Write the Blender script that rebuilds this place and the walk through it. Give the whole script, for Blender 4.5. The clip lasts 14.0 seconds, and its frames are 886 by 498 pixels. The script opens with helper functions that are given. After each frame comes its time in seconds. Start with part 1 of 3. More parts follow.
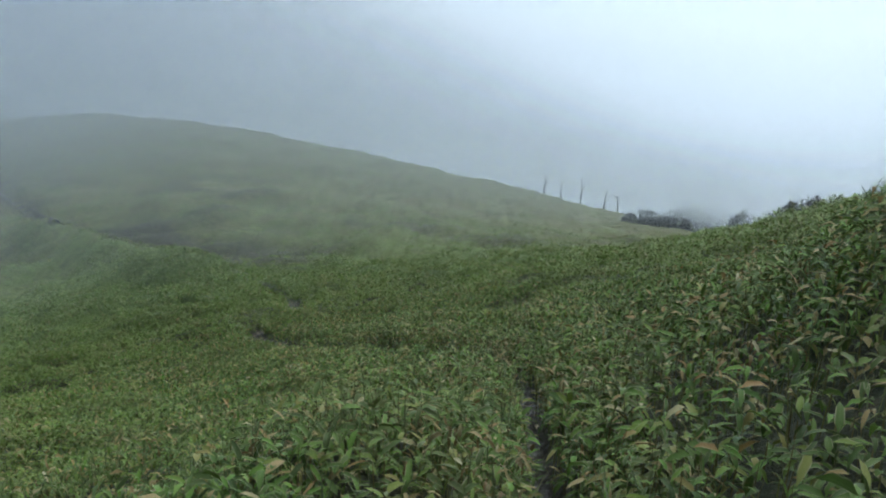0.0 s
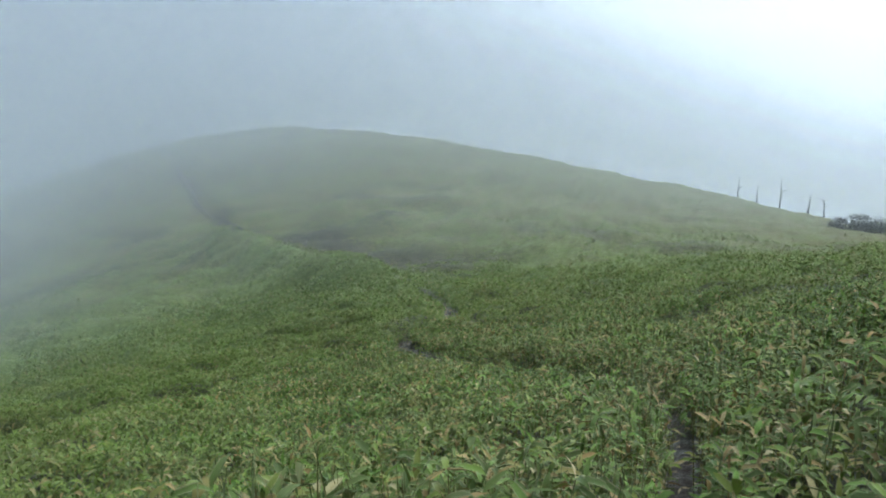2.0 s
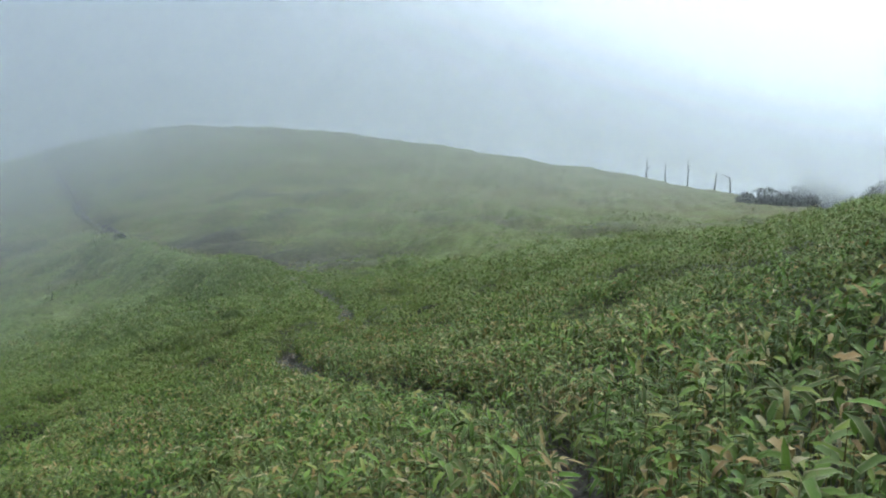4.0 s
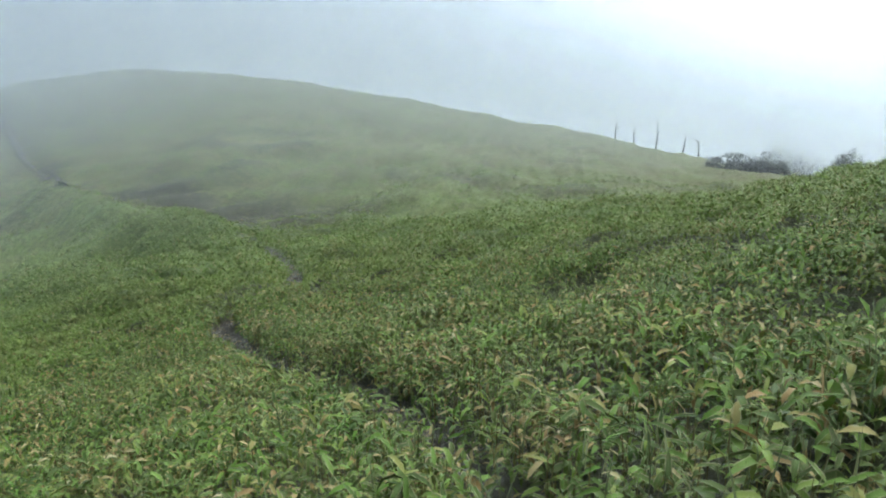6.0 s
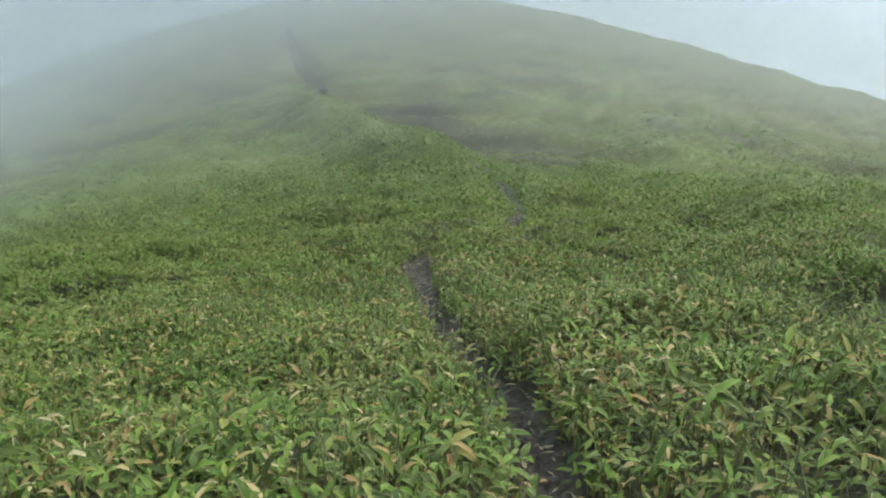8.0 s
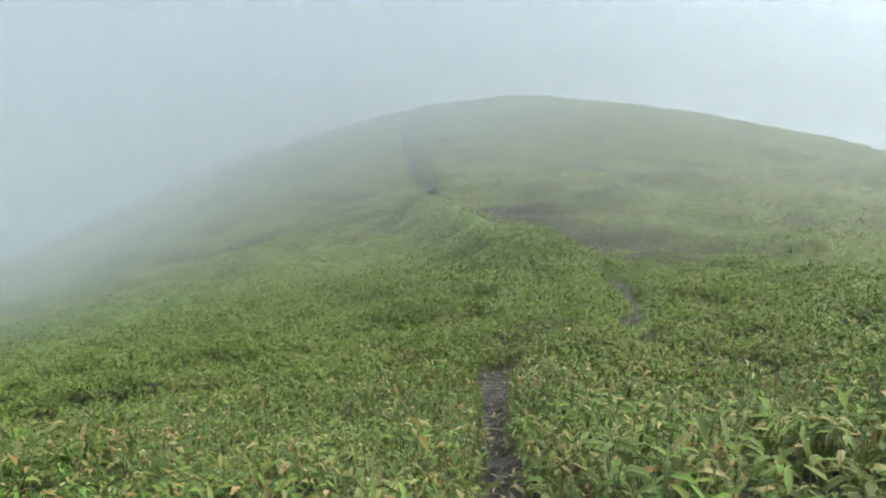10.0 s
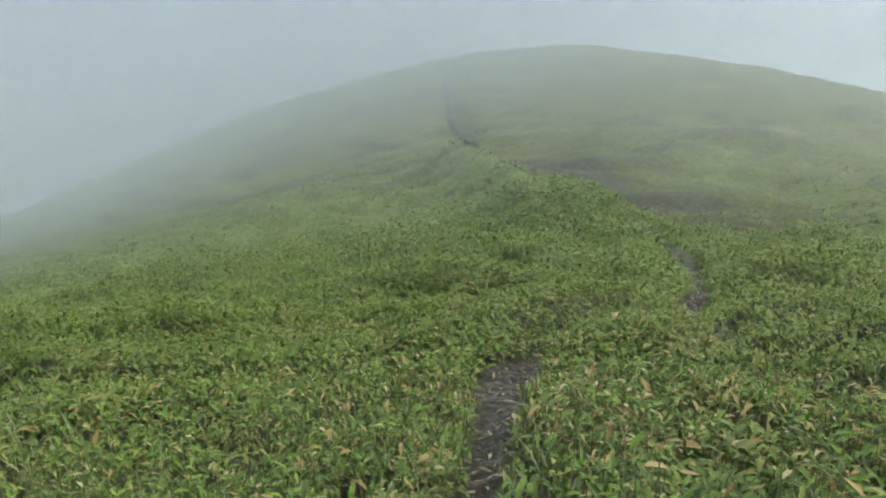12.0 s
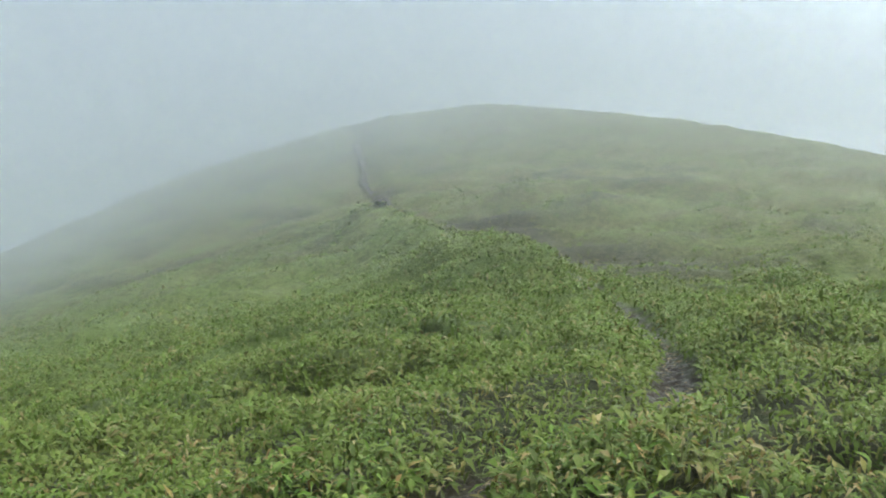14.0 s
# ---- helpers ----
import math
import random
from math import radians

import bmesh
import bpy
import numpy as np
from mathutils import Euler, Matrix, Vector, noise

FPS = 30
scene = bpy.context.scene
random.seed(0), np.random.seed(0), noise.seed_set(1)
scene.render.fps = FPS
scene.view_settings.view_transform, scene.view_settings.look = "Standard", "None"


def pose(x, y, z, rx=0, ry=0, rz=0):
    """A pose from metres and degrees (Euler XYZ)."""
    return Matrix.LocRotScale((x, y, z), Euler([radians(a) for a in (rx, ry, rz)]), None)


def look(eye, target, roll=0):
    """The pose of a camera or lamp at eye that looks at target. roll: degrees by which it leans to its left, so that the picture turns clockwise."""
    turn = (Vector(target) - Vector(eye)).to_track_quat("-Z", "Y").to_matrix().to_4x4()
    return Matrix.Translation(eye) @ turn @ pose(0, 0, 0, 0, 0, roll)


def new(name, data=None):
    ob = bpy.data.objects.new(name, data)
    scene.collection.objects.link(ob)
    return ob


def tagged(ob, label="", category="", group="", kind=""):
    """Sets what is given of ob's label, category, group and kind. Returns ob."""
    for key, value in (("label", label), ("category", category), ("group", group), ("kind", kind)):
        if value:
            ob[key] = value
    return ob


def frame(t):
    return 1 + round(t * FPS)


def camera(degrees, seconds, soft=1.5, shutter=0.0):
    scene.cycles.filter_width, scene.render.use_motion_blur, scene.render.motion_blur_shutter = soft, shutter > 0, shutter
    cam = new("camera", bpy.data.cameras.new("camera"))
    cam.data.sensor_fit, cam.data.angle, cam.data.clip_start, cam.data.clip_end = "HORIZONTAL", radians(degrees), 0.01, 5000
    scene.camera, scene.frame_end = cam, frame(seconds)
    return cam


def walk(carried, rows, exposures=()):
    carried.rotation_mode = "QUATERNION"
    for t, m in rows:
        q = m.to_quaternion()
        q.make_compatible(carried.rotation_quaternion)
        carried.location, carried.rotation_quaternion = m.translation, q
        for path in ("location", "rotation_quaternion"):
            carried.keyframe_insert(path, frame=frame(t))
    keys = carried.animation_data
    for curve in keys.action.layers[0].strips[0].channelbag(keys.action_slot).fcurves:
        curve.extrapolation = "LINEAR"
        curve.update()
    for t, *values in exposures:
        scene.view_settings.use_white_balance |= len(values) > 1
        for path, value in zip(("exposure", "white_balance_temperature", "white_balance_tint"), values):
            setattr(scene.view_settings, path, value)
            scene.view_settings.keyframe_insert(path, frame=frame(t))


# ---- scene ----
cam = camera(58.5, 14.0, soft=2.0)
PATH = [
    (0.0, 0.000, 0.000, 0.000, 74.93, -2.42, 4.89),
    (0.5, 0.149, 0.470, -0.139, 74.06, 0.85, 3.21),
    (1.0, 0.163, 0.889, -0.269, 73.07, -0.41, 6.60),
    (1.5, 0.280, 1.440, -0.452, 72.32, -0.74, 8.04),
    (1.8, 0.331, 1.845, -0.630, 72.05, 1.67, 10.04),
    (2.0, 0.316, 2.094, -0.678, 75.44, 0.78, 17.77),
    (2.5, 0.392, 2.663, -0.768, 76.44, 0.04, 20.39),
    (3.0, 0.430, 3.326, -0.973, 75.64, 0.91, 15.22),
    (3.5, 0.368, 3.921, -1.162, 74.81, 1.93, 11.75),
    (3.7, 0.398, 4.156, -1.243, 75.06, 2.65, 11.36),
    (5.8, 0.124, 5.726, -1.556, 71.57, -1.59, 10.61),
    (6.0, 0.220, 5.990, -1.662, 71.70, 0.32, 9.27),
    (6.5, 0.174, 6.649, -1.905, 71.14, -1.68, 9.15),
    (7.0, 0.168, 7.226, -2.066, 71.85, -1.54, 15.71),
    (7.5, 0.162, 7.871, -2.302, 70.28, 1.58, 21.11),
    (8.0, -0.037, 8.392, -2.424, 67.34, -2.20, 29.17),
    (8.5, -0.095, 8.926, -2.844, 62.15, -1.59, 41.21),
    (9.0, -0.152, 9.493, -2.985, 66.28, 7.06, 37.33),
    (9.2, -0.265, 9.697, -3.098, 69.73, 3.45, 36.38),
    (11.3, -1.587, 12.537, -4.060, 76.57, -0.66, 39.40),
    (11.5, -1.771, 12.752, -4.175, 74.40, -1.84, 40.03),
    (12.0, -2.220, 13.377, -4.395, 72.12, -0.26, 41.37),
    (12.5, -2.694, 14.012, -4.640, 71.99, -2.86, 40.79),
    (13.0, -3.094, 14.646, -4.925, 73.32, -0.63, 36.18),
    (13.5, -3.539, 15.177, -5.112, 73.89, -1.64, 35.50),
    (14.0, -3.851, 15.738, -5.276, 77.04, 1.46, 35.11),
]
walk(cam, [(t, pose(*p)) for t, *p in PATH],
     [(0.0, -0.1, 6200, 10), (1.5, 0.31, 6300, 10), (3.5, 0.3, 6350, 10), (6.5, 0.55, 6550, 10), (7.5, 0.5, 6700, 10), (9.0, 0.93, 6900, 10),
      (11.5, 0.45, 6950, 10), (12.5, 0.7, 7000, 10), (13.5, 0.75, 6950, 10), (14.0, 0.7, 6900, 10)])

# ---- light: thick overcast inside drifting fog ----
SUN_DIR = Vector((0.40, 0.40, 0.82)).normalized()
THIN = Vector((0.45, 0.55, 0.70)).normalized()        # where the cloud is thinnest
world = bpy.data.worlds.new("overcast_sky")
scene.world = world
world.use_nodes = True
wt = world.node_tree
wt.nodes.clear()
w_out = wt.nodes.new("ShaderNodeOutputWorld")
w_add = wt.nodes.new("ShaderNodeAddShader")
w_sky = wt.nodes.new("ShaderNodeTexSky")
w_sky.sky_type = "NISHITA"
w_sky.sun_disc = False
w_sky.sun_elevation = math.asin(SUN_DIR.z)
w_sky.sun_rotation = math.atan2(SUN_DIR.x, SUN_DIR.y)
w_bg1 = wt.nodes.new("ShaderNodeBackground")
w_bg1.inputs["Strength"].default_value = 0.02
w_bg2 = wt.nodes.new("ShaderNodeBackground")
w_bg2.inputs["Strength"].default_value = 1.0
w_tc = wt.nodes.new("ShaderNodeTexCoord")
w_dot = wt.nodes.new("ShaderNodeVectorMath")
w_dot.operation = "DOT_PRODUCT"
w_dot.inputs[1].default_value = THIN
w_ramp = wt.nodes.new("ShaderNodeValToRGB")
w_ramp.color_ramp.interpolation = "EASE"
for place, colour in ((0.4, (0.55, 0.68, 0.80, 1)), (0.72, (0.86, 1.06, 1.22, 1))):
    w_ramp.color_ramp.elements.new(place).color = colour
w_ramp.color_ramp.elements[0].color = (0.21, 0.28, 0.35, 1)
w_ramp.color_ramp.elements[3].color = (0.92, 1.12, 1.27, 1)
wt.links.new(w_tc.outputs["Generated"], w_dot.inputs[0])
wt.links.new(w_dot.outputs["Value"], w_ramp.inputs["Fac"])
wt.links.new(w_ramp.outputs["Color"], w_bg2.inputs["Color"])
wt.links.new(w_sky.outputs["Color"], w_bg1.inputs["Color"])
wt.links.new(w_bg1.outputs[0], w_add.inputs[0])
wt.links.new(w_bg2.outputs[0], w_add.inputs[1])
wt.links.new(w_add.outputs[0], w_out.inputs["Surface"])
sun_data = bpy.data.lights.new("sun", "SUN")
sun_data.energy = 1.7
sun_data.angle = radians(60)
sun_data.color = (1.0, 0.97, 0.92)
sun = new("sun", sun_data)
sun.matrix_world = look(SUN_DIR * 100, (0, 0, 0))
scene.cycles.transparent_max_bounces = 40


# ---- materials ----
def material(name):
    m = bpy.data.materials.new(name)
    m.use_nodes = True
    nt = m.node_tree
    return m, nt, nt.nodes["Principled BSDF"], nt.nodes["Material Output"]


def node(nt, kind, **inputs):
    n = nt.nodes.new(kind)
    for k, v in inputs.items():
        n.inputs[k.replace("_", " ")].default_value = v
    return n


def ramp(nt, fac, stops):
    r = nt.nodes.new("ShaderNodeValToRGB")
    el = r.color_ramp.elements
    while len(el) < len(stops):
        el.new(0.5)
    for e, (p, col) in zip(el, stops):
        e.position, e.color = p, (*col, 1)
    nt.links.new(fac, r.inputs["Fac"])
    return r.outputs["Color"]


def mix(nt, fac, a, b, mode="MIX"):
    m = nt.nodes.new("ShaderNodeMix")
    m.data_type = "RGBA"
    m.blend_type = mode
    for sock, v in ((m.inputs[0], fac), (m.inputs[6], a), (m.inputs[7], b)):
        if isinstance(v, (int, float)):
            sock.default_value = v
        elif isinstance(v, tuple):
            sock.default_value = (*v, 1)
        else:
            nt.links.new(v, sock)
    return m.outputs[2]


def noise_tex(nt, scale, detail=3.0, rough=0.6):
    geo = nt.nodes.new("ShaderNodeNewGeometry")
    n = node(nt, "ShaderNodeTexNoise", Scale=scale, Detail=detail, Roughness=rough)
    nt.links.new(geo.outputs["Position"], n.inputs["Vector"])
    return n.outputs["Fac"]


def attribute(nt, name):
    a = nt.nodes.new("ShaderNodeAttribute")
    a.attribute_name = name
    return a


# Near leaves: the darker half of a near-far brightness split put into colour.
GREEN = [(0.0, (0.037, 0.077, 0.013)), (0.30, (0.066, 0.130, 0.022)), (0.52, (0.105, 0.185, 0.031)),
         (0.72, (0.149, 0.292, 0.040)), (0.83, (0.231, 0.297, 0.055)), (0.90, (0.319, 0.264, 0.088)),
         (0.95, (0.396, 0.220, 0.088)), (1.0, (0.572, 0.473, 0.264))]
# Slope leaves: yellower grass mix, also brightened in colour to stand for sunlit canopy tops.
UPLAND_LIT = [(0.0, (0.090, 0.145, 0.025)), (0.30, (0.114, 0.182, 0.029)), (0.55, (0.136, 0.212, 0.033)),
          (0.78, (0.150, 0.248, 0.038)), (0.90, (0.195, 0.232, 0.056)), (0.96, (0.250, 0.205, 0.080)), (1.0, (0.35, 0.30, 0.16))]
TAWNY = [(0.0, (0.11, 0.125, 0.04)), (0.5, (0.16, 0.16, 0.055)), (1.0, (0.24, 0.21, 0.09))]


def leaf_material(name, by_object=False, palette=GREEN):
    """Dwarf-bamboo leaf: green to olive blades, some dried, with pale withered margins."""
    m, nt, bsdf, out = material(name)
    if by_object:
        rnd = nt.nodes.new("ShaderNodeObjectInfo").outputs["Random"]
    else:
        rnd = nt.nodes.new("ShaderNodeNewGeometry").outputs["Random Per Island"]
    col = ramp(nt, rnd, palette)
    big = noise_tex(nt, 0.9, 2.0)
    col = mix(nt, ramp(nt, big, [(0.35, (0, 0, 0)), (0.7, (0.38, 0.38, 0.38))]), col, (0.22, 0.22, 0.08))
    col = mix(nt, 0.5, col, ramp(nt, noise_tex(nt, 0.28, 2.0), [(0.3, (0.62, 0.70, 0.62)), (0.7, (1.0, 1.0, 0.95))]), "MULTIPLY")
    withered = ramp(nt, noise_tex(nt, 1.7, 3.0), [(0.60, (0, 0, 0)), (0.72, (0.55, 0.55, 0.55))])
    col = mix(nt, withered, col, ramp(nt, rnd, [(0.0, (0.12, 0.13, 0.04)), (0.5, (0.24, 0.19, 0.07)), (1.0, (0.42, 0.27, 0.12))]))
    uv = nt.nodes.new("ShaderNodeUVMap")
    sep = nt.nodes.new("ShaderNodeSeparateXYZ")
    nt.links.new(uv.outputs[0], sep.inputs[0])
    edge = ramp(nt, sep.outputs["X"], [(0.0, (0.9, 0.9, 0.9)), (0.17, (0, 0, 0)), (0.83, (0, 0, 0)), (1.0, (0.9, 0.9, 0.9))])
    mottled = ramp(nt, noise_tex(nt, 9.0, 2.0), [(0.40, (0, 0, 0)), (0.55, (1, 1, 1))])
    col = mix(nt, mix(nt, 1.0, edge, mottled, "MULTIPLY"), col, (0.36, 0.33, 0.20))
    rib = ramp(nt, sep.outputs["X"], [(0.46, (0, 0, 0)), (0.5, (0.3, 0.3, 0.3)), (0.54, (0, 0, 0))])
    col = mix(nt, rib, col, (0.24, 0.30, 0.12))
    streak = nt.nodes.new("ShaderNodeTexNoise")
    stretch = nt.nodes.new("ShaderNodeMapping")
    stretch.inputs["Scale"].default_value = (14.0, 1.6, 1.0)
    nt.links.new(uv.outputs[0], stretch.inputs["Vector"])
    nt.links.new(stretch.outputs[0], streak.inputs["Vector"])
    col = mix(nt, 0.7, col, ramp(nt, streak.outputs["Fac"], [(0.3, (0.62, 0.66, 0.55)), (0.65, (1.12, 1.12, 1.1))]), "MULTIPLY")
    blotch = ramp(nt, noise_tex(nt, 38.0, 3.0), [(0.60, (0, 0, 0)), (0.70, (0.6, 0.6, 0.6))])
    col = mix(nt, blotch, col, (0.17, 0.12, 0.05))
    nt.links.new(col, bsdf.inputs["Base Color"])
    bsdf.inputs["Roughness"].default_value = 0.55
    bsdf.inputs["Specular IOR Level"].default_value = 0.22
    tr = nt.nodes.new("ShaderNodeBsdfTranslucent")
    nt.links.new(col, tr.inputs["Color"])
    ms = nt.nodes.new("ShaderNodeMixShader")
    ms.inputs[0].default_value = 0.16
    nt.links.new(bsdf.outputs[0], ms.inputs[1])
    nt.links.new(tr.outputs[0], ms.inputs[2])
    nt.links.new(ms.outputs[0], out.inputs["Surface"])
    return m


def cover_material():
    """Ground: wet dark soil on the trail, leaf litter under the bamboo, far slopes of grass and dwarf bamboo."""
    m, nt, bsdf, out = material("hillside_cover")
    soil = attribute(nt, "soil").outputs["Fac"]
    tan = attribute(nt, "tan").outputs["Fac"]
    heath = attribute(nt, "heath").outputs["Fac"]
    far = attribute(nt, "far").outputs["Fac"]
    fine = noise_tex(nt, 5.0, 4.0, 0.75)
    mid = noise_tex(nt, 0.55, 4.0, 0.65)
    litter = ramp(nt, fine, [(0.3, (0.020, 0.020, 0.010)), (0.55, (0.045, 0.055, 0.020)), (0.75, (0.10, 0.08, 0.045))])
    green = ramp(nt, fine, [(0.28, (0.07, 0.105, 0.03)), (0.5, (0.13, 0.19, 0.045)), (0.72, (0.20, 0.27, 0.07))])
    straw = ramp(nt, fine, [(0.28, (0.075, 0.075, 0.03)), (0.5, (0.135, 0.13, 0.052)), (0.72, (0.21, 0.185, 0.085))])
    patch = ramp(nt, mid, [(0.38, (0, 0, 0)), (0.62, (1, 1, 1))])
    grass = mix(nt, mix(nt, 1.0, patch, tan, "MULTIPLY"), green, straw)
    grass = mix(nt, ramp(nt, tan, [(0.0, (0, 0, 0)), (1.0, (0.62, 0.62, 0.62))]), grass, straw)
    dark = ramp(nt, fine, [(0.3, (0.035, 0.035, 0.025)), (0.6, (0.07, 0.065, 0.045)), (0.8, (0.10, 0.10, 0.06))])
    grass = mix(nt, heath, grass, dark)
    col = mix(nt, far, litter, grass)
    grit = noise_tex(nt, 30.0, 4.0, 0.7)
    mud = ramp(nt, grit, [(0.3, (0.018, 0.013, 0.009)), (0.55, (0.046, 0.034, 0.025)), (0.72, (0.115, 0.09, 0.068))])
    col = mix(nt, soil, col, mud)
    nt.links.new(col, bsdf.inputs["Base Color"])
    rough = mix(nt, soil, (0.9, 0.9, 0.9), ramp(nt, noise_tex(nt, 7.0), [(0.4, (0.35, 0.35, 0.35)), (0.6, (0.8, 0.8, 0.8))]))
    nt.links.new(rough, bsdf.inputs["Roughness"])
    bump = node(nt, "ShaderNodeBump", Strength=0.8, Distance=0.06)
    nt.links.new(grit, bump.inputs["Height"])
    nt.links.new(bump.outputs[0], bsdf.inputs["Normal"])
    return m


def plain_material(name, dark, light, scale=8.0, rough=0.85):
    m, nt, bsdf, out = material(name)
    nt.links.new(ramp(nt, noise_tex(nt, scale, 4.0), [(0.3, dark), (0.7, light)]), bsdf.inputs["Base Color"])
    bsdf.inputs["Roughness"].default_value = rough
    bump = node(nt, "ShaderNodeBump", Strength=0.5, Distance=0.02)
    nt.links.new(noise_tex(nt, scale * 4, 3.0), bump.inputs["Height"])
    nt.links.new(bump.outputs[0], bsdf.inputs["Normal"])
    return m


def fog_material():
    """Fog bank: mostly clear, scatters the sky's light both ways."""
    m, nt, bsdf, out = material("fog")
    nt.nodes.remove(bsdf)
    dens = attribute(nt, "fogginess").outputs["Fac"]
    clear = nt.nodes.new("ShaderNodeBsdfTransparent")
    front = nt.nodes.new("ShaderNodeBsdfDiffuse")
    back = nt.nodes.new("ShaderNodeBsdfTranslucent")
    for n in (front, back):
        n.inputs["Color"].default_value = (0.84, 0.88, 0.92, 1)
    half = nt.nodes.new("ShaderNodeMixShader")
    half.inputs[0].default_value = 0.5
    nt.links.new(front.outputs[0], half.inputs[1])
    nt.links.new(back.outputs[0], half.inputs[2])
    ms = nt.nodes.new("ShaderNodeMixShader")
    wisp = ramp(nt, noise_tex(nt, 0.05, 3.0), [(0.3, (0.75, 0.75, 0.75)), (0.7, (1, 1, 1))])
    mul = nt.nodes.new("ShaderNodeMath")
    mul.operation = "MULTIPLY"
    nt.links.new(dens, mul.inputs[0])
    nt.links.new(wisp, mul.inputs[1])
    nt.links.new(mul.outputs[0], ms.inputs[0])
    nt.links.new(clear.outputs[0], ms.inputs[1])
    nt.links.new(half.outputs[0], ms.inputs[2])
    nt.links.new(ms.outputs[0], out.inputs["Surface"])
    return m


LEAF = leaf_material("bamboo_leaf")
LEAF_OWN = leaf_material("bamboo_leaf_single", by_object=True)
DRY = [(0.0, (0.16, 0.10, 0.045)), (0.4, (0.30, 0.18, 0.075)), (0.75, (0.42, 0.30, 0.15)), (1.0, (0.58, 0.50, 0.33))]
REED = [(0.0, (0.13, 0.17, 0.08)), (0.6, (0.20, 0.26, 0.13)), (1.0, (0.34, 0.33, 0.18))]
STALK = [(0.0, (0.13, 0.10, 0.045)), (0.5, (0.24, 0.19, 0.08)), (1.0, (0.22, 0.25, 0.09))]
WITHERED = leaf_material("withered_leaf", palette=DRY)
BLADE = leaf_material("grass_blade", palette=REED)
CANES = leaf_material("thin_cane", palette=STALK)
# Leaf for the slopes further off; its palette carries added brightness of lit tops.
SLOPE_LEAF_LIT = leaf_material("upland_bamboo_and_grass_lit", palette=UPLAND_LIT)
TUFT = leaf_material("dry_hill_grass", palette=TAWNY)
COVER = cover_material()
BARK = plain_material("weathered_dead_wood", (0.07, 0.06, 0.055), (0.16, 0.145, 0.13), 6.0)
SHRUB = plain_material("dark_shrub_leaf", (0.018, 0.022, 0.016), (0.05, 0.06, 0.035), 3.0)
CANE = plain_material("bamboo_cane", (0.12, 0.13, 0.05), (0.30, 0.27, 0.13), 20.0, 0.6)
STONE = plain_material("wet_stone", (0.05, 0.040, 0.032), (0.14, 0.115, 0.09), 25.0, 0.55)
STRAW = plain_material("dry_leaf", (0.22, 0.15, 0.07), (0.50, 0.42, 0.27), 30.0, 0.8)
FOG = fog_material()


# ---- lie of the land ----
RELIEF = (
    (-36.1, -32.1, -27.9, -23.5, -19.7, -18.5, -21.4, -25.9, -26.6, -24.3),
    (-25.7, -24.6, -23.5, -21.7, -18.2, -13.1, -11.5, -14.5, -19.9, -25.4),
    (-15.5, -16.9, -18.2, -18.9, -17.0, -11.4, -6.6, -10.7, -18.8, -27.9),
    (-5.9, -8.8, -12.0, -13.9, -12.1, -11.4, -6.9, -12.1, -21.1, -31.7),
    (2.7, -1.0, -6.8, -9.8, -9.9, -10.5, -9.7, -14.4, -23.6, -36.3),
    (10.2, 5.8, -2.7, -5.3, -11.5, -12.9, -12.9, -16.0, -25.7, -39.3),
    (17.4, 11.8, 5.5, -0.4, -7.2, -13.1, -16.8, -20.2, -28.4, -39.5),
    (24.7, 17.7, 10.5, 3.1, -4.4, -11.6, -17.9, -23.7, -31.0, -39.5),
    (32.0, 23.6, 15.2, 6.7, -1.7, -10.0, -18.2, -26.2, -33.4, -40.1),
)
CREST_RISE, BANK_RISE, BOWL = 1.30, 2.93, -1.15
RELIEF_AT = (-76, -26, 16)                            # first knot x, y and spacing
TRAIL = [(0.1, -10), (0.08, 0), (0.25, 1.5), (0.36, 3.1), (0.34, 5.0), (0.36, 7.5), (0.14, 8.8), (-0.3, 9.9), (-0.8, 11.0), (-1.7, 12.6),
         (-3.1, 14.3), (-4.9, 16.9), (-5.75, 18.2), (-6.35, 19.2), (-6.55, 20.0), (-6.25, 21.0), (-6.05, 22.2), (-6.5, 23.8), (-7.4, 26.1),
         (-8.6, 28.2), (-9.6, 29.5), (-10.6, 30.4), (-14.9, 33.5), (-20.6, 38.2), (-23.8, 40.4), (-29.8, 46.8), (-36.2, 53.5), (-47.4, 65.3), (-55, 76)]
WALKED = [(0.1, 0.3), (0.3, 3.0), (0.4, 7.5), (-0.8, 11.0), (-4.0, 15.7)]     # the stretch of trail that is walked
CREST = [(-30, 46), (-24.2, 40.0), (-19.5, 36.6), (-15, 33.5), (-11.5, 30.3), (-8.2, 27.3)]
BANK = [(1.2, -6), (0.9, 2), (1.0, 8), (-0.6, 13)]


def sstep(a, b, v):
    u = np.clip((v - a) / (b - a), 0, 1)
    return u * u * (3 - 2 * u)


def spline(u):
    u = np.abs(u)
    return np.where(u < 1, 2 / 3 - u * u + u ** 3 / 2, np.where(u < 2, (2 - u) ** 3 / 6, 0))


def beside(x, y, line):
    """Distance to a line of points, the side (1: to its left), the length along it, and its whole length."""
    best, side, along, length = np.full(x.shape, 1e9), np.zeros(x.shape), np.zeros(x.shape), 0
    for (ax, ay), (bx, by) in zip(line, line[1:]):
        dx, dy = bx - ax, by - ay
        n = math.hypot(dx, dy)
        u = np.clip(((x - ax) * dx + (y - ay) * dy) / n / n, 0, 1)
        d = np.hypot(x - ax - u * dx, y - ay - u * dy)
        m = d < best
        best = np.where(m, d, best)
        side = np.where(m, np.sign(dx * (y - ay) - dy * (x - ax)), side)
        along = np.where(m, length + u * n, along)
        length += n
    return best, side, along, length


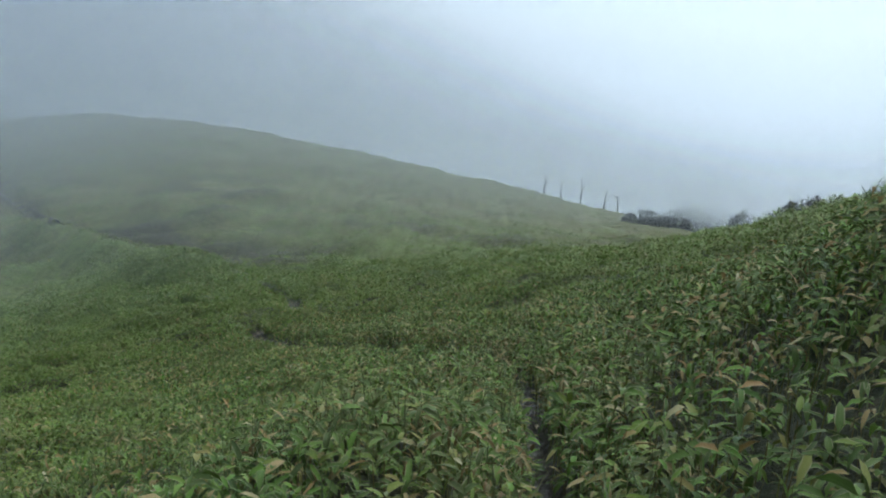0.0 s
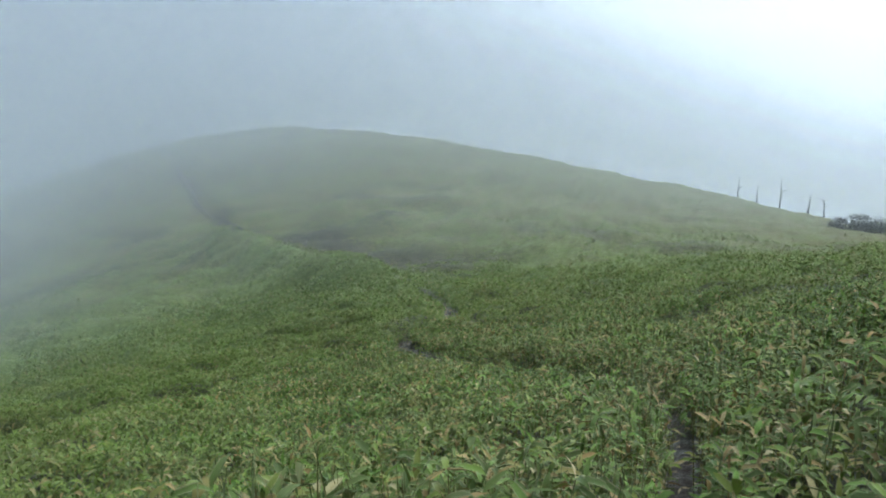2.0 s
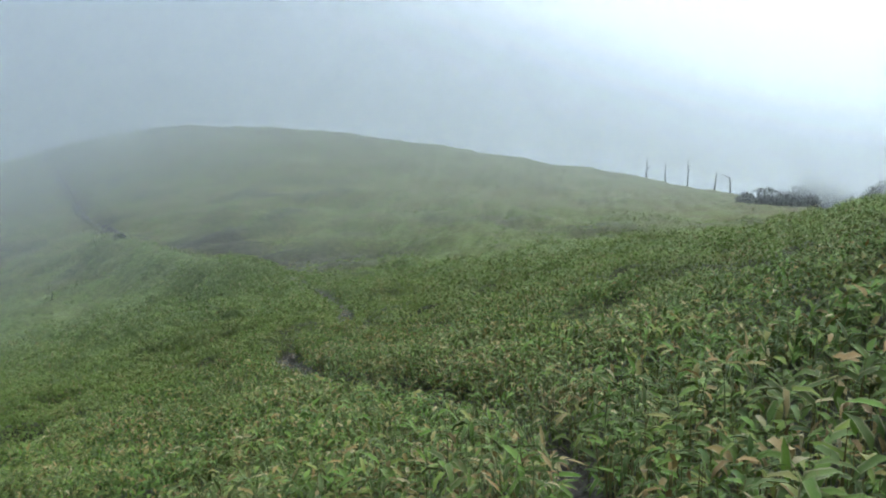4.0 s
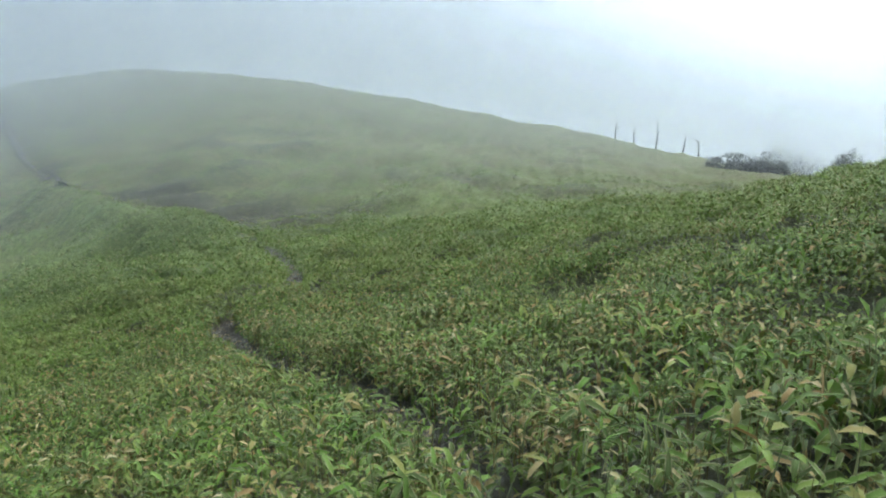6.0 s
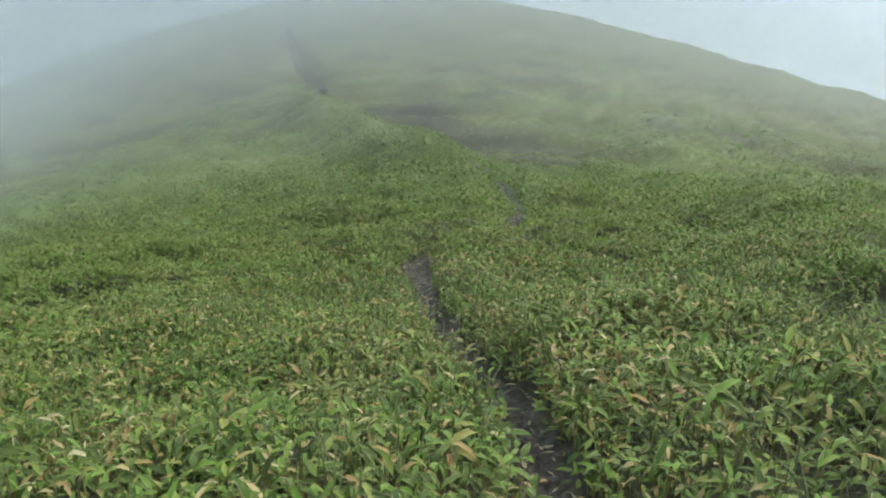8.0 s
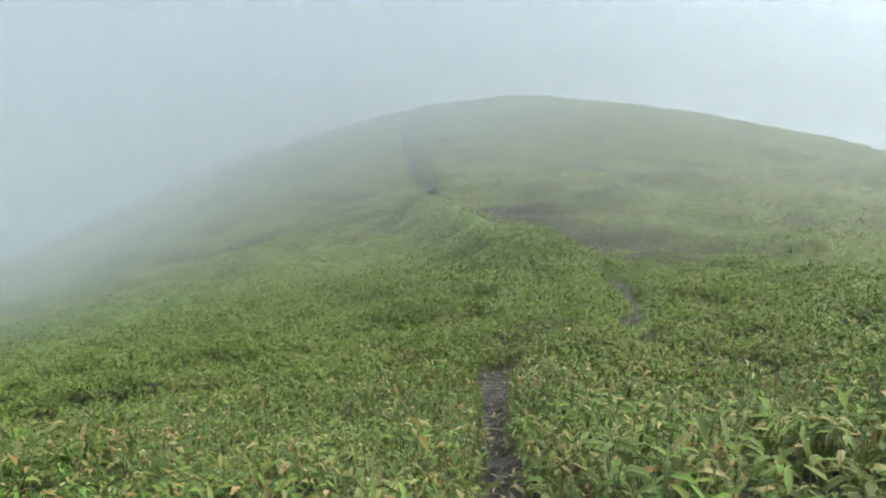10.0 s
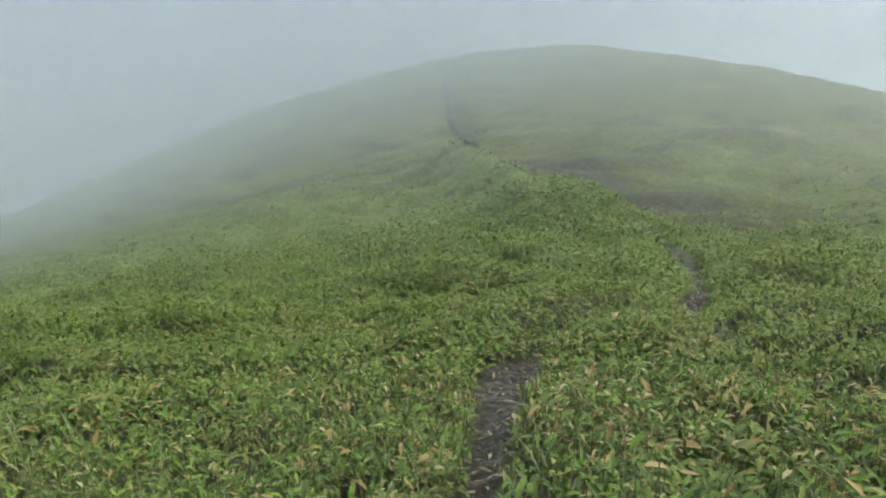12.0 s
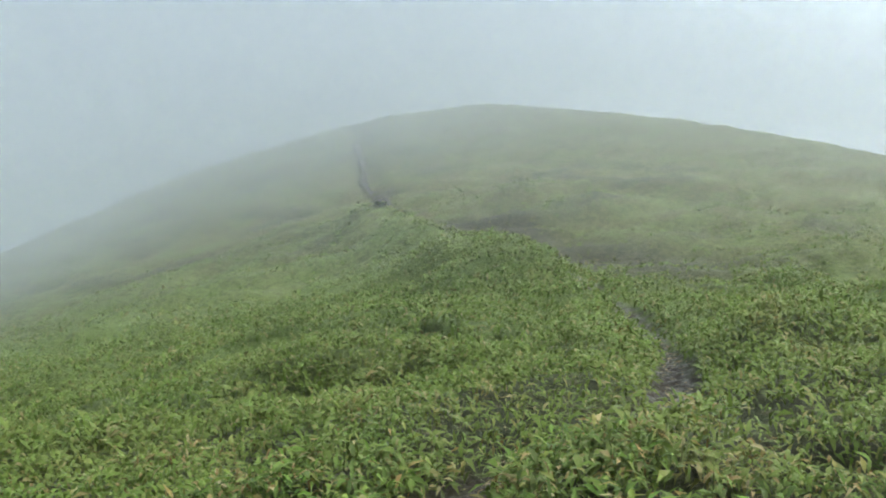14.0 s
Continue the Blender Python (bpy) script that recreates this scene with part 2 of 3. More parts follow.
def lattice(ix, iy, seed):
    h = (ix * 374761393 + iy * 668265263 + seed * 974634777) & 0x7FFFFFFF
    h = ((h ^ (h >> 13)) * 1274126177) & 0x7FFFFFFF
    return ((h ^ (h >> 16)) & 0xFFFF) / 65535.0


def ripple(x, y, size, seed=0):
    """Smooth value noise from -1 to 1 with lumps of the given size."""
    u, v = x / size, y / size
    iu, iv = np.floor(u).astype(np.int64), np.floor(v).astype(np.int64)
    fu, fv = u - iu, v - iv
    fu, fv = fu * fu * (3 - 2 * fu), fv * fv * (3 - 2 * fv)
    a = lattice(iu, iv, seed) * (1 - fu) + lattice(iu + 1, iv, seed) * fu
    b = lattice(iu, iv + 1, seed) * (1 - fu) + lattice(iu + 1, iv + 1, seed) * fu
    return (a * (1 - fv) + b * fv) * 2 - 1


def slope(x, y):
    """Height of the plant canopy, without its lumps."""
    x0, y0, st = RELIEF_AT
    coef = np.array(RELIEF)
    nx, ny = coef.shape
    cx = np.clip(x, x0 + st, x0 + st * (nx - 2))
    cy = np.clip(y, y0 + st, y0 + st * (ny - 2))
    z = np.zeros(x.shape)
    bx = [spline((cx - x0) / st - i) for i in range(nx)]
    by = [spline((cy - y0) / st - j) for j in range(ny)]
    for i in range(nx):
        for j in range(ny):
            z += coef[i, j] * bx[i] * by[j]
    z -= 0.35 * np.hypot(x - cx, y - cy)
    d, s, a, n = beside(x, y, CREST)
    z += CREST_RISE * np.where(s > 0, np.exp(-(d / 1.1) ** 2), np.exp(-(d / 1.9) ** 2)) * sstep(0, 8, a) * sstep(0, 7, n - a + 0.01)
    d, s, a, n = beside(x, y, BANK)
    r = np.where(s < 0, d, 0)
    z += BANK_RISE * (1 - np.exp(-(r / 2.2) ** 2)) * (1 - sstep(8, 17, a)) * np.exp(-(r / 9) ** 2)
    d, s, a, n = beside(x, y, TRAIL)
    z += 0.22 * np.exp(-((d - 0.95) / 0.5) ** 2) * sstep(29, 31.5, a) * (1 - sstep(41, 44, a))      # hedge-like rims
    z -= 0.28 * np.exp(-(d / 0.9) ** 2) * (1 - sstep(13, 18, a))
    z += np.where(s < 0, 0.11, -0.06) * np.exp(-((d - 0.5) / 0.45) ** 2) * sstep(20, 23, a) * (1 - sstep(28.5, 30, a))
    z += 0.32 * np.exp(-((x + 5.2) ** 2 + (y - 25.0) ** 2) / 1.2)
    z += 0.40 * np.exp(-((x + 0.75) ** 2 + ((y - 4.0) / 1.3) ** 2) / 0.7)
    z += BOWL * np.exp(-(((x + 13.3) / 6.5) ** 2 + ((y - 39.5) / 5.5) ** 2))
    return z


def lumps(x, y):
    """Hummocks of the bamboo cover; drawn out along the slope."""
    a, b = 0.80 * x + 0.60 * y, -0.60 * x + 0.80 * y
    near = sstep(2.0, 9.0, y)
    a, b = a + 0.5 * ripple(x, y, 2.1, 13), b + 0.35 * ripple(x, y, 1.7, 14)
    big = (np.sqrt(np.abs(ripple(a * 0.42, b, 1.5, 3)) + 0.01) - 0.5) * 0.34 + (np.abs(ripple(a * 0.5, b, 3.2, 5)) - 0.35) * 0.34
    big += (np.sqrt(np.abs(ripple(x, y, 0.9, 4)) + 0.01) - 0.5) * 0.17
    small = ripple(x, y, 0.55, 7) * 0.07 + ripple(x, y, 0.27, 9) * 0.03
    calm = 0.18 + 0.82 * sstep(0.2, 1.6, beside(x, y, TRAIL)[0])
    away = beside(x, y, WALKED)[0]
    wild = 1.0 + 0.75 * sstep(2.5, 8.0, away) - 0.9 * sstep(30, 50, away)
    return (big * wild * (0.35 + 0.65 * near) + small) * calm


def hollow(x, y):
    """Share of dark low heath in the hollow behind the crest."""
    d, s, a, n = beside(x, y, CREST)
    strip = np.where(s > 0, np.exp(-((d - 3.8) / 2.6) ** 4), 0) * sstep(3, 9, a) * sstep(1, 9, n - a) * (0.45 + 0.55 * sstep(-0.5, 0.4, ripple(x, y, 2.0, 44)))
    bowl = 0.85 * np.exp(-(((x + 14.0) / 6.0) ** 2 + ((y - 39.5) / 3.0) ** 2) ** 2)
    return np.clip(np.maximum(strip * 0.9, bowl), 0, 1)


def trail_depth(along):
    return 0.36 + 0.26 * (1 - sstep(14, 20, along)) + 0.10 * (1 - sstep(24, 30, along))


def trail_half(x, y, along):
    """Half width of the bare trail: a slot at first, bare mud in two places, a thread further up."""
    w = 0.07 + 0.03 * ripple(x, y, 0.5, 21)
    w = w + 0.15 * np.exp(-((along - 30.5) / 1.8) ** 2) + 0.13 * np.exp(-((along - 35.5) / 2.2) ** 2)
    w = w + 0.10 * sstep(38, 42, along) * (1 - sstep(56, 62, along))
    return w + 0.10 * sstep(52, 70, along)


def canopy(x, y):
    return slope(x, y) + lumps(x, y)


def ground_level(x, y):
    """Soil under the plants; the trail is worn into it. Far off it carries the cover's own relief."""
    d, s, a, n = beside(x, y, TRAIL)
    reach = np.maximum(np.hypot(x + 1.5, y - 9.0) - 12.0, 0)
    far = sstep(0, 26, reach)
    top = canopy(x, y)
    depth = 0.30 - 0.24 * far
    half = trail_half(x, y, a)
    worn = np.maximum(trail_depth(a) - depth, 0.03) * (1 - sstep(half * 0.8, half * 0.8 + 0.42, d))
    z = top - depth - worn
    floor = slope(x, y) - trail_depth(a) + ripple(x, y, 0.12, 31) * 0.012 + ripple(x, y, 0.5, 33) * 0.03
    k = 1 - sstep(half, half + 0.14, d)
    return z * (1 - k) + floor * k, d, a, half, far


def mesh_from(name, verts, faces, mat=None, smooth=True):
    """verts: n x 3 array; faces: n x 3 or n x 4 array."""
    me = bpy.data.meshes.new(name)
    n, k = faces.shape
    me.vertices.add(len(verts))
    me.vertices.foreach_set("co", np.ascontiguousarray(verts, np.float32).ravel())
    me.loops.add(n * k)
    me.loops.foreach_set("vertex_index", np.ascontiguousarray(faces, np.int32).ravel())
    me.polygons.add(n)
    me.polygons.foreach_set("loop_start", np.arange(0, n * k, k, dtype=np.int32))
    me.update(calc_edges=True)
    if smooth:
        me.polygons.foreach_set("use_smooth", np.ones(n, bool))
    if mat:
        me.materials.append(mat)
    return me


def float_attribute(me, name, values):
    me.attributes.new(name, "FLOAT", "POINT").data.foreach_set("value", np.ascontiguousarray(values, np.float32))


def spread(lo, hi, centre, n, k):
    """Positions from lo to hi, close together round centre."""
    a, b = math.asinh((lo - centre) / k), math.asinh((hi - centre) / k)
    return centre + k * np.sinh(np.linspace(a, b, n))


def build_ground():
    xs = spread(-420, 420, -3.0, 360, 7.0)
    ys = spread(-150, 520, 12.0, 420, 8.0)
    gx, gy = np.meshgrid(xs, ys, indexing="ij")
    x, y = gx.ravel(), gy.ravel()
    z, d, a, half, far = ground_level(x, y)
    idx = np.arange(len(x)).reshape(gx.shape)
    faces = np.stack([idx[:-1, :-1], idx[1:, :-1], idx[1:, 1:], idx[:-1, 1:]], -1).reshape(-1, 4)
    me = mesh_from("ground", np.stack([x, y, z], 1), faces, COVER)
    float_attribute(me, "soil", 1 - sstep(half + 0.02, half + 0.16, d))
    float_attribute(me, "tan", sstep(28, 60, y + 0.25 * np.abs(x)) * 0.9 + 0.1)
    heath = hollow(x, y)
    heath = np.maximum(heath, 0.5 * sstep(0.1, 0.9, ripple(x * 0.5, y, 2.2, 41) + 0.5 * ripple(x, y, 0.9, 43)) * sstep(30, 40, y) * (1 - sstep(52, 64, y)))
    float_attribute(me, "heath", np.clip(heath, 0, 1))
    float_attribute(me, "far", sstep(5.0, 15.0, beside(x, y, WALKED)[0]))
    return tagged(new("ground", me), "misty mountain slope of grass and dwarf bamboo with a worn trail", "ground", kind="structure")


def build_upper_trail():
    """Where the trail climbs the far hill it is a shallow rut of bare earth."""
    line = np.array(TRAIL[TRAIL.index((-23.8, 40.4)):])
    step = np.concatenate([[0], np.cumsum(np.hypot(*np.diff(line, axis=0).T))])
    s = np.arange(0, step[-1], 0.5)
    x, y = np.interp(s, step, line[:, 0]), np.interp(s, step, line[:, 1])
    x, y = x + 0.5 * ripple(s, s * 0, 5.0, 81), y + 0.5 * ripple(s, s * 0, 4.0, 82)
    tx, ty = np.gradient(x), np.gradient(y)
    n = np.hypot(tx, ty)
    wide = 0.34 + 0.10 * ripple(s, s * 0, 2.5, 83)
    rows = []
    for off, up in ((-2.2, -0.45), (-1.0, 0.16), (-0.4, 0.09), (0.4, 0.09), (1.0, 0.16), (2.2, -0.45)):
        px, py = x - ty / n * wide * off, y + tx / n * wide * off
        rows.append(np.stack([px, py, ground_level(px, py)[0] + up], 1))
    v = np.stack(rows, 1)
    idx = np.arange(v.shape[0] * 6).reshape(-1, 6)
    faces = np.stack([idx[:-1, :-1], idx[1:, :-1], idx[1:, 1:], idx[:-1, 1:]], -1).reshape(-1, 4)
    me = mesh_from("trail", v.reshape(-1, 3), faces, COVER)
    float_attribute(me, "soil", np.tile([0.0, 0.6, 1.0, 1.0, 0.6, 0.0], len(s)))
    for name in ("tan", "far"):
        float_attribute(me, name, np.ones(len(s) * 6))
    return tagged(new("trail", me), "narrow bare-earth trail climbing the foggy hill", "trail", kind="structure")


# ---- dwarf bamboo ----
def leaves(rng, base, azim, pitch, droop, length, width, detail):
    """Arrays of folded, drooping leaf blades. detail 2: eight corners, 1: five, 0: four."""
    stations = {2: ((0.0, 0.0), (0.26, 0.95), (0.66, 0.80), (1.0, 0.0)), 1: ((0.0, 0.0), (0.42, 1.0), (1.0, 0.0)),
                0: ((0.0, 0.0), (0.45, 1.0), (1.0, 0.0))}[detail]
    n = len(base)
    fwd = np.stack([np.cos(azim), np.sin(azim), np.zeros(n)], 1)
    side = np.stack([-np.sin(azim), np.cos(azim), np.zeros(n)], 1)
    twist = rng.normal(0, 0.35, n)
    verts, uvs = [], []
    pos, last = base.copy(), 0.0
    for s, w in stations:
        ang = pitch - droop * (s + last) / 2
        step = (s - last) * length
        pos = pos + fwd * (np.cos(ang) * step)[:, None]
        pos[:, 2] += np.sin(ang) * step
        last = s
        if w == 0.0:
            verts.append(pos.copy())
            uvs.append((0.5, s))
            continue
        half = side * (np.cos(twist) * width * w / 2)[:, None]
        lift = np.sin(twist) * width * w / 2
        fold = 0.22 * width * w
        for k in ((-1, 0, 1) if detail else (-1, 1)):
            p = pos + half * k
            p[:, 2] += lift * k + (fold if k else 0)
            verts.append(p)
            uvs.append(((k + 1) / 2, s))
    v = np.stack(verts, 1)
    if detail == 2:
        tri = [(0, 2, 1), (0, 3, 2), (1, 2, 5), (1, 5, 4), (2, 3, 6), (2, 6, 5), (4, 5, 7), (5, 6, 7)]
    elif detail == 1:
        tri = [(0, 2, 1), (0, 3, 2), (1, 2, 4), (2, 3, 4)]
    else:
        tri = [(0, 2, 1), (1, 2, 3)]
    m = v.shape[1]
    f = np.array(tri)[None] + (np.arange(n) * m)[:, None, None]
    return v.reshape(-1, 3), f.reshape(-1, 3), np.array(uvs, np.float32), np.array(tri)


def leaf_object(name, label, rng, x, y, per, size, detail, depth=0.26, mat=None):
    """One carpet of leaves: a whorl of blades round each cane tip at (x, y)."""
    n = len(x)
    z = canopy(x, y) + rng.normal(0.0, 0.045, n) - 0.07
    d, s, a, _ = beside(x, y, TRAIL)
    z -= 0.14 * np.exp(-(d / 0.22) ** 2)
    cx, cy = np.repeat(x, per), np.repeat(y, per)
    cz = np.repeat(z, per) - rng.random(n * per) ** 1.3 * depth * np.repeat(1.0 + 0.4 * (beside(x, y, BANK)[1] < 0) * (y < 13), per)
    azim = np.repeat(rng.random(n) * 6.283, per) + np.tile(np.arange(per) * 6.283 / per, n) + rng.normal(0, 0.5, n * per)
    grown = 0.97 + 0.12 * (1 - sstep(4, 8, y)) + 0.22 * ripple(x, y, 1.6, 51) + 0.24 * (beside(x, y, BANK)[1] < 0) * sstep(3, 6, y) * (1 - sstep(9, 14, y))
    length = rng.normal(0.118, 0.028, n * per).clip(0.05, 0.20) * size * np.repeat(grown, per)
    width = length * rng.normal(0.25, 0.035, n * per).clip(0.14, 0.34)
    pitch = rng.normal(0.35, 0.45, n * per)
    droop = rng.normal(1.1, 0.5, n * per).clip(0.0, 2.4)
    base = np.stack([cx + np.cos(azim) * 0.015, cy + np.sin(azim) * 0.015, cz], 1)
    v, f, uv, tri = leaves(rng, base, azim, pitch, droop, length, width, detail)
    me = mesh_from(name, v, f, mat or LEAF)
    layer = me.uv_layers.new(name="UVMap")
    layer.data.foreach_set("uv", np.tile(uv[tri.ravel()], (n * per, 1)).astype(np.float32).ravel())
    return tagged(new(name, me), label, "bamboo grass", kind="stuff")


def scatter(rng, lo, hi, density, box):
    """Random plan points at a distance lo to hi from the walked stretch, off the bare trail."""
    x0, x1, y0, y1 = box
    n = int((x1 - x0) * (y1 - y0) * density)
    x, y = x0 + rng.random(n) * (x1 - x0), y0 + rng.random(n) * (y1 - y0)
    d = beside(x, y, WALKED)[0]
    edge = (hi - lo) * 0.25
    keep = (d > lo - rng.random(n) * min(edge, lo * 0.3)) & (d < hi + rng.random(n) * hi * 0.25)
    t, s, a, _ = beside(x, y, TRAIL)
    keep &= t > trail_half(x, y, a) + 0.03 * sstep(12, 20, a) + rng.random(n) * 0.05
    keep &= rng.random(n) > 0.8 * hollow(x, y)
    keep &= (d < 3) | (rng.random(n) < 0.30 + 0.70 * sstep(-0.16, 0.04, lumps(x, y)))      # thin cover in the creases
    keep &= (beside(x, y, BANK)[1] > 0) | (y > 13) | (rng.random(n) < 0.74)
    return x[keep], y[keep]


def build_bamboo():
    rng = np.random.default_rng(7)
    x, y = scatter(rng, 0.0, 1.6, 225, (-8, 5, -1.2, 18.5))
    leaf_object("bamboo_grass_beside_trail", "dense knee-high dwarf bamboo, green leaves with pale dry edges", rng, x, y, 5, 0.78, 2, 0.34)
    x, y = scatter(rng, 1.6, 4.5, 205, (-10, 6, -1.0, 21))
    leaf_object("bamboo_grass_on_slope", "dense green dwarf bamboo covering the slope", rng, x, y, 5, 0.82, 1, 0.20)
    x, y = scatter(rng, 4.5, 9.0, 135, (-15, 10, -1.0, 26))
    leaf_object("bamboo_grass_further", "green and yellowish dwarf bamboo on the falling slope", rng, x, y, 5, 0.95, 0, 0.11, SLOPE_LEAF_LIT)
    x, y = scatter(rng, 9.0, 17.0, 70, (-24, 16, 1.0, 34))
    leaf_object("bamboo_grass_beyond", "green and olive dwarf bamboo thicket on the hillside", rng, x, y, 5, 1.15, 0, 0.08, SLOPE_LEAF_LIT)
    x, y = scatter(rng, 17.0, 34.0, 19, (-38, 20, 6.0, 50))
    leaf_object("bamboo_grass_distant", "distant dwarf bamboo cover fading into fog", rng, x, y, 5, 1.35, 0, 0.06, SLOPE_LEAF_LIT)
    x, y = scatter(rng, 32.0, 70.0, 2.6, (-52, 26, 25.0, 85))
    leaf_object("hill_grass", "tawny grass tufts on the foggy hill", rng, x, y, 5, 1.5, 0, 0.06, TUFT)


def strewn(name, label, category, rng, x, y, z, pitch, droop, length, width, detail, mat):
    n = len(x)
    v, f, uv, tri = leaves(rng, np.stack([x, y, z], 1), rng.random(n) * 6.283, pitch, droop, length, width, detail)
    me = mesh_from(name, v, f, mat)
    me.uv_layers.new(name="UVMap").data.foreach_set("uv", np.tile(uv[tri.ravel()], (n, 1)).astype(np.float32).ravel())
    return tagged(new(name, me), label, category, kind="stuff")


def build_undergrowth():
    """Thin canes under the leaves, grass blades that stand above them, and withered leaves in patches."""
    rng = np.random.default_rng(11)
    x, y = scatter(rng, 0.0, 2.4, 150, (-8, 5, 0.0, 18.5))
    n = len(x)
    z = ground_level(x, y)[0]
    tall = canopy(x, y) - z + rng.normal(-0.02, 0.05, n)
    strewn("bamboo_canes", "thin tan and green bamboo canes under the leaves", "bamboo canes", rng, x, y, z - 0.02, rng.normal(1.5, 0.14, n), rng.normal(0, 0.12, n),
           tall.clip(0.1, 0.6), rng.uniform(0.006, 0.010, n), 1, CANES)
    x, y = scatter(rng, 0.0, 5.0, 70, (-10, 6, 0.5, 20))
    keep = ripple(x, y, 0.9, 61) + 0.5 * ripple(x, y, 0.3, 62) > 0.12
    x, y = x[keep], y[keep]
    n = len(x)
    strewn("grass_blades", "slender grey-green grass blades standing above the bamboo", "grass", rng, x, y, canopy(x, y) - 0.16, rng.normal(1.35, 0.2, n), rng.normal(0.5, 0.4, n),
           rng.uniform(0.16, 0.32, n), rng.uniform(0.005, 0.011, n), 1, BLADE)
    x, y = scatter(rng, 0.0, 6.0, 150, (-11, 7, 0.5, 21))
    keep = ripple(x, y, 0.7, 71) + 0.6 * ripple(x, y, 0.25, 72) + 0.45 * np.exp(-(beside(x, y, TRAIL)[0] / 0.8) ** 2) > 0.62
    x, y = x[keep], y[keep]
    n = len(x)
    strewn("withered_bamboo_leaves", "curled brown and straw-coloured dry bamboo leaves", "dry leaves", rng, x, y, canopy(x, y) - rng.random(n) ** 2 * 0.18 - 0.02, rng.normal(0.3, 0.7, n),
           rng.normal(1.8, 0.8, n), rng.uniform(0.05, 0.13, n), rng.uniform(0.012, 0.03, n), 2, WITHERED)


# ---- fog banks hanging over the hill ----
FOG_BANKS = [(12.5, 0.022), (15.5, 0.03)] + [(18.5 + 3.1 * i + 0.025 * i * i, 0.035 + 0.0062 * i) for i in range(26)]


def build_fog():
    for radius, dense in FOG_BANKS:
        ang = np.linspace(radians(-125), radians(155), 190)
        x1, y1 = -1.9 - np.sin(ang) * radius, 7.9 + np.cos(ang) * radius
        base = slope(x1, y1)
        left = sstep(-0.6, 1.2, ang)[:, None]
        rise = np.concatenate([[-1.0], np.linspace(0, 1, 44) ** 2.4 * 220])[None, :]
        top = (4 + 0.09 * radius) + 32 * left ** 1.4
        x, y = np.repeat(x1[:, None], rise.size, 1), np.repeat(y1[:, None], rise.size, 1)
        z = base[:, None] + rise
        fade = sstep(-0.2, 2.2 + 0.02 * radius, rise) * (1 - 0.95 * sstep(0.22, 1.0, rise / top))
        ends = (sstep(radians(-75), radians(-50), ang) * (1 - sstep(radians(85), radians(110), ang)))[:, None]
        turn = ang[:, None]
        share = 0.66 + 0.55 * float(sstep(40, 58, radius)) + 0.6 * float(sstep(62, 84, radius)) + 0.3 * left + 1.0 * sstep(0.72, 1.12, turn)
        share = share + 0.85 * float(sstep(38, 58, radius)) * sstep(0.3, 0.75, turn)
        dens = np.minimum(dense * share, 0.23) * fade * ends
        idx = np.arange(x.size).reshape(x.shape)
        faces = np.stack([idx[:-1, :-1], idx[1:, :-1], idx[1:, 1:], idx[:-1, 1:]], -1).reshape(-1, 4)
        me = mesh_from("fog_bank", np.stack([x.ravel(), y.ravel(), z.ravel()], 1), faces, FOG)
        float_attribute(me, "fogginess", dens.ravel())
        tagged(new("fog_bank", me), "thin bank of pale grey mountain fog", "fog", kind="structure")


# ---- far trees ----
def part(name, bm, mat, parent, label=""):
    me = bpy.data.meshes.new(name)
    bm.to_mesh(me)
    bm.free()
    me.materials.append(mat)
    ob = new(name, me)
    ob.parent = parent
    if label:
        ob["label"] = label
    return ob


def limb(bm, a, b, ra, rb, rng, sides=7, cuts=4, crook=0.05):
    """A tapered, slightly crooked branch from a to b."""
    a, b = Vector(a), Vector(b)
    axis = (b - a).normalized()
    u = axis.orthogonal().normalized()
    w = axis.cross(u)
    rings = []
    for i in range(cuts + 1):
        s = i / cuts
        c = a.lerp(b, s) + (u * rng.uniform(-1, 1) + w * rng.uniform(-1, 1)) * crook * (0 < i < cuts)
        r = ra + (rb - ra) * s
        rings.append([bm.verts.new(c + (u * math.cos(k * 6.2832 / sides) + w * math.sin(k * 6.2832 / sides)) * r * rng.uniform(0.85, 1.15)) for k in range(sides)])
    for p, q in zip(rings, rings[1:]):
        for k in range(sides):
            bm.faces.new((p[k], p[(k + 1) % sides], q[(k + 1) % sides], q[k]))
    bm.faces.new(rings[-1])


def height_at(x, y):
    return float(ground_level(np.array([x]), np.array([y]))[0][0])


def dead_tree(x, y, height, seed, stubs):
    rng = random.Random(seed)
    z = height_at(x, y)
    base = tagged(new("dead_tree"), "bare grey dead tree trunk standing in fog", "dead tree", "dead trees on the ridge")
    base.location = (x, y, z)
    lean = rng.uniform(-0.12, 0.12)
    bm = bmesh.new()
    limb(bm, (0, 0, -0.3), (lean, 0, height), 0.12, 0.035, rng, 8, 7, 0.04)
    part("trunk", bm, BARK, base)
    for i in range(stubs):
        s = rng.uniform(0.45, 0.92)
        a = rng.uniform(0, 6.28)
        ln = rng.uniform(0.3, 0.8)
        bm = bmesh.new()
        limb(bm, (lean * s, 0, height * s), (lean * s + math.cos(a) * ln, math.sin(a) * ln, height * s + ln * 0.6), 0.05, 0.015, rng, 5, 3, 0.03)
        part("branch", bm, BARK, base)


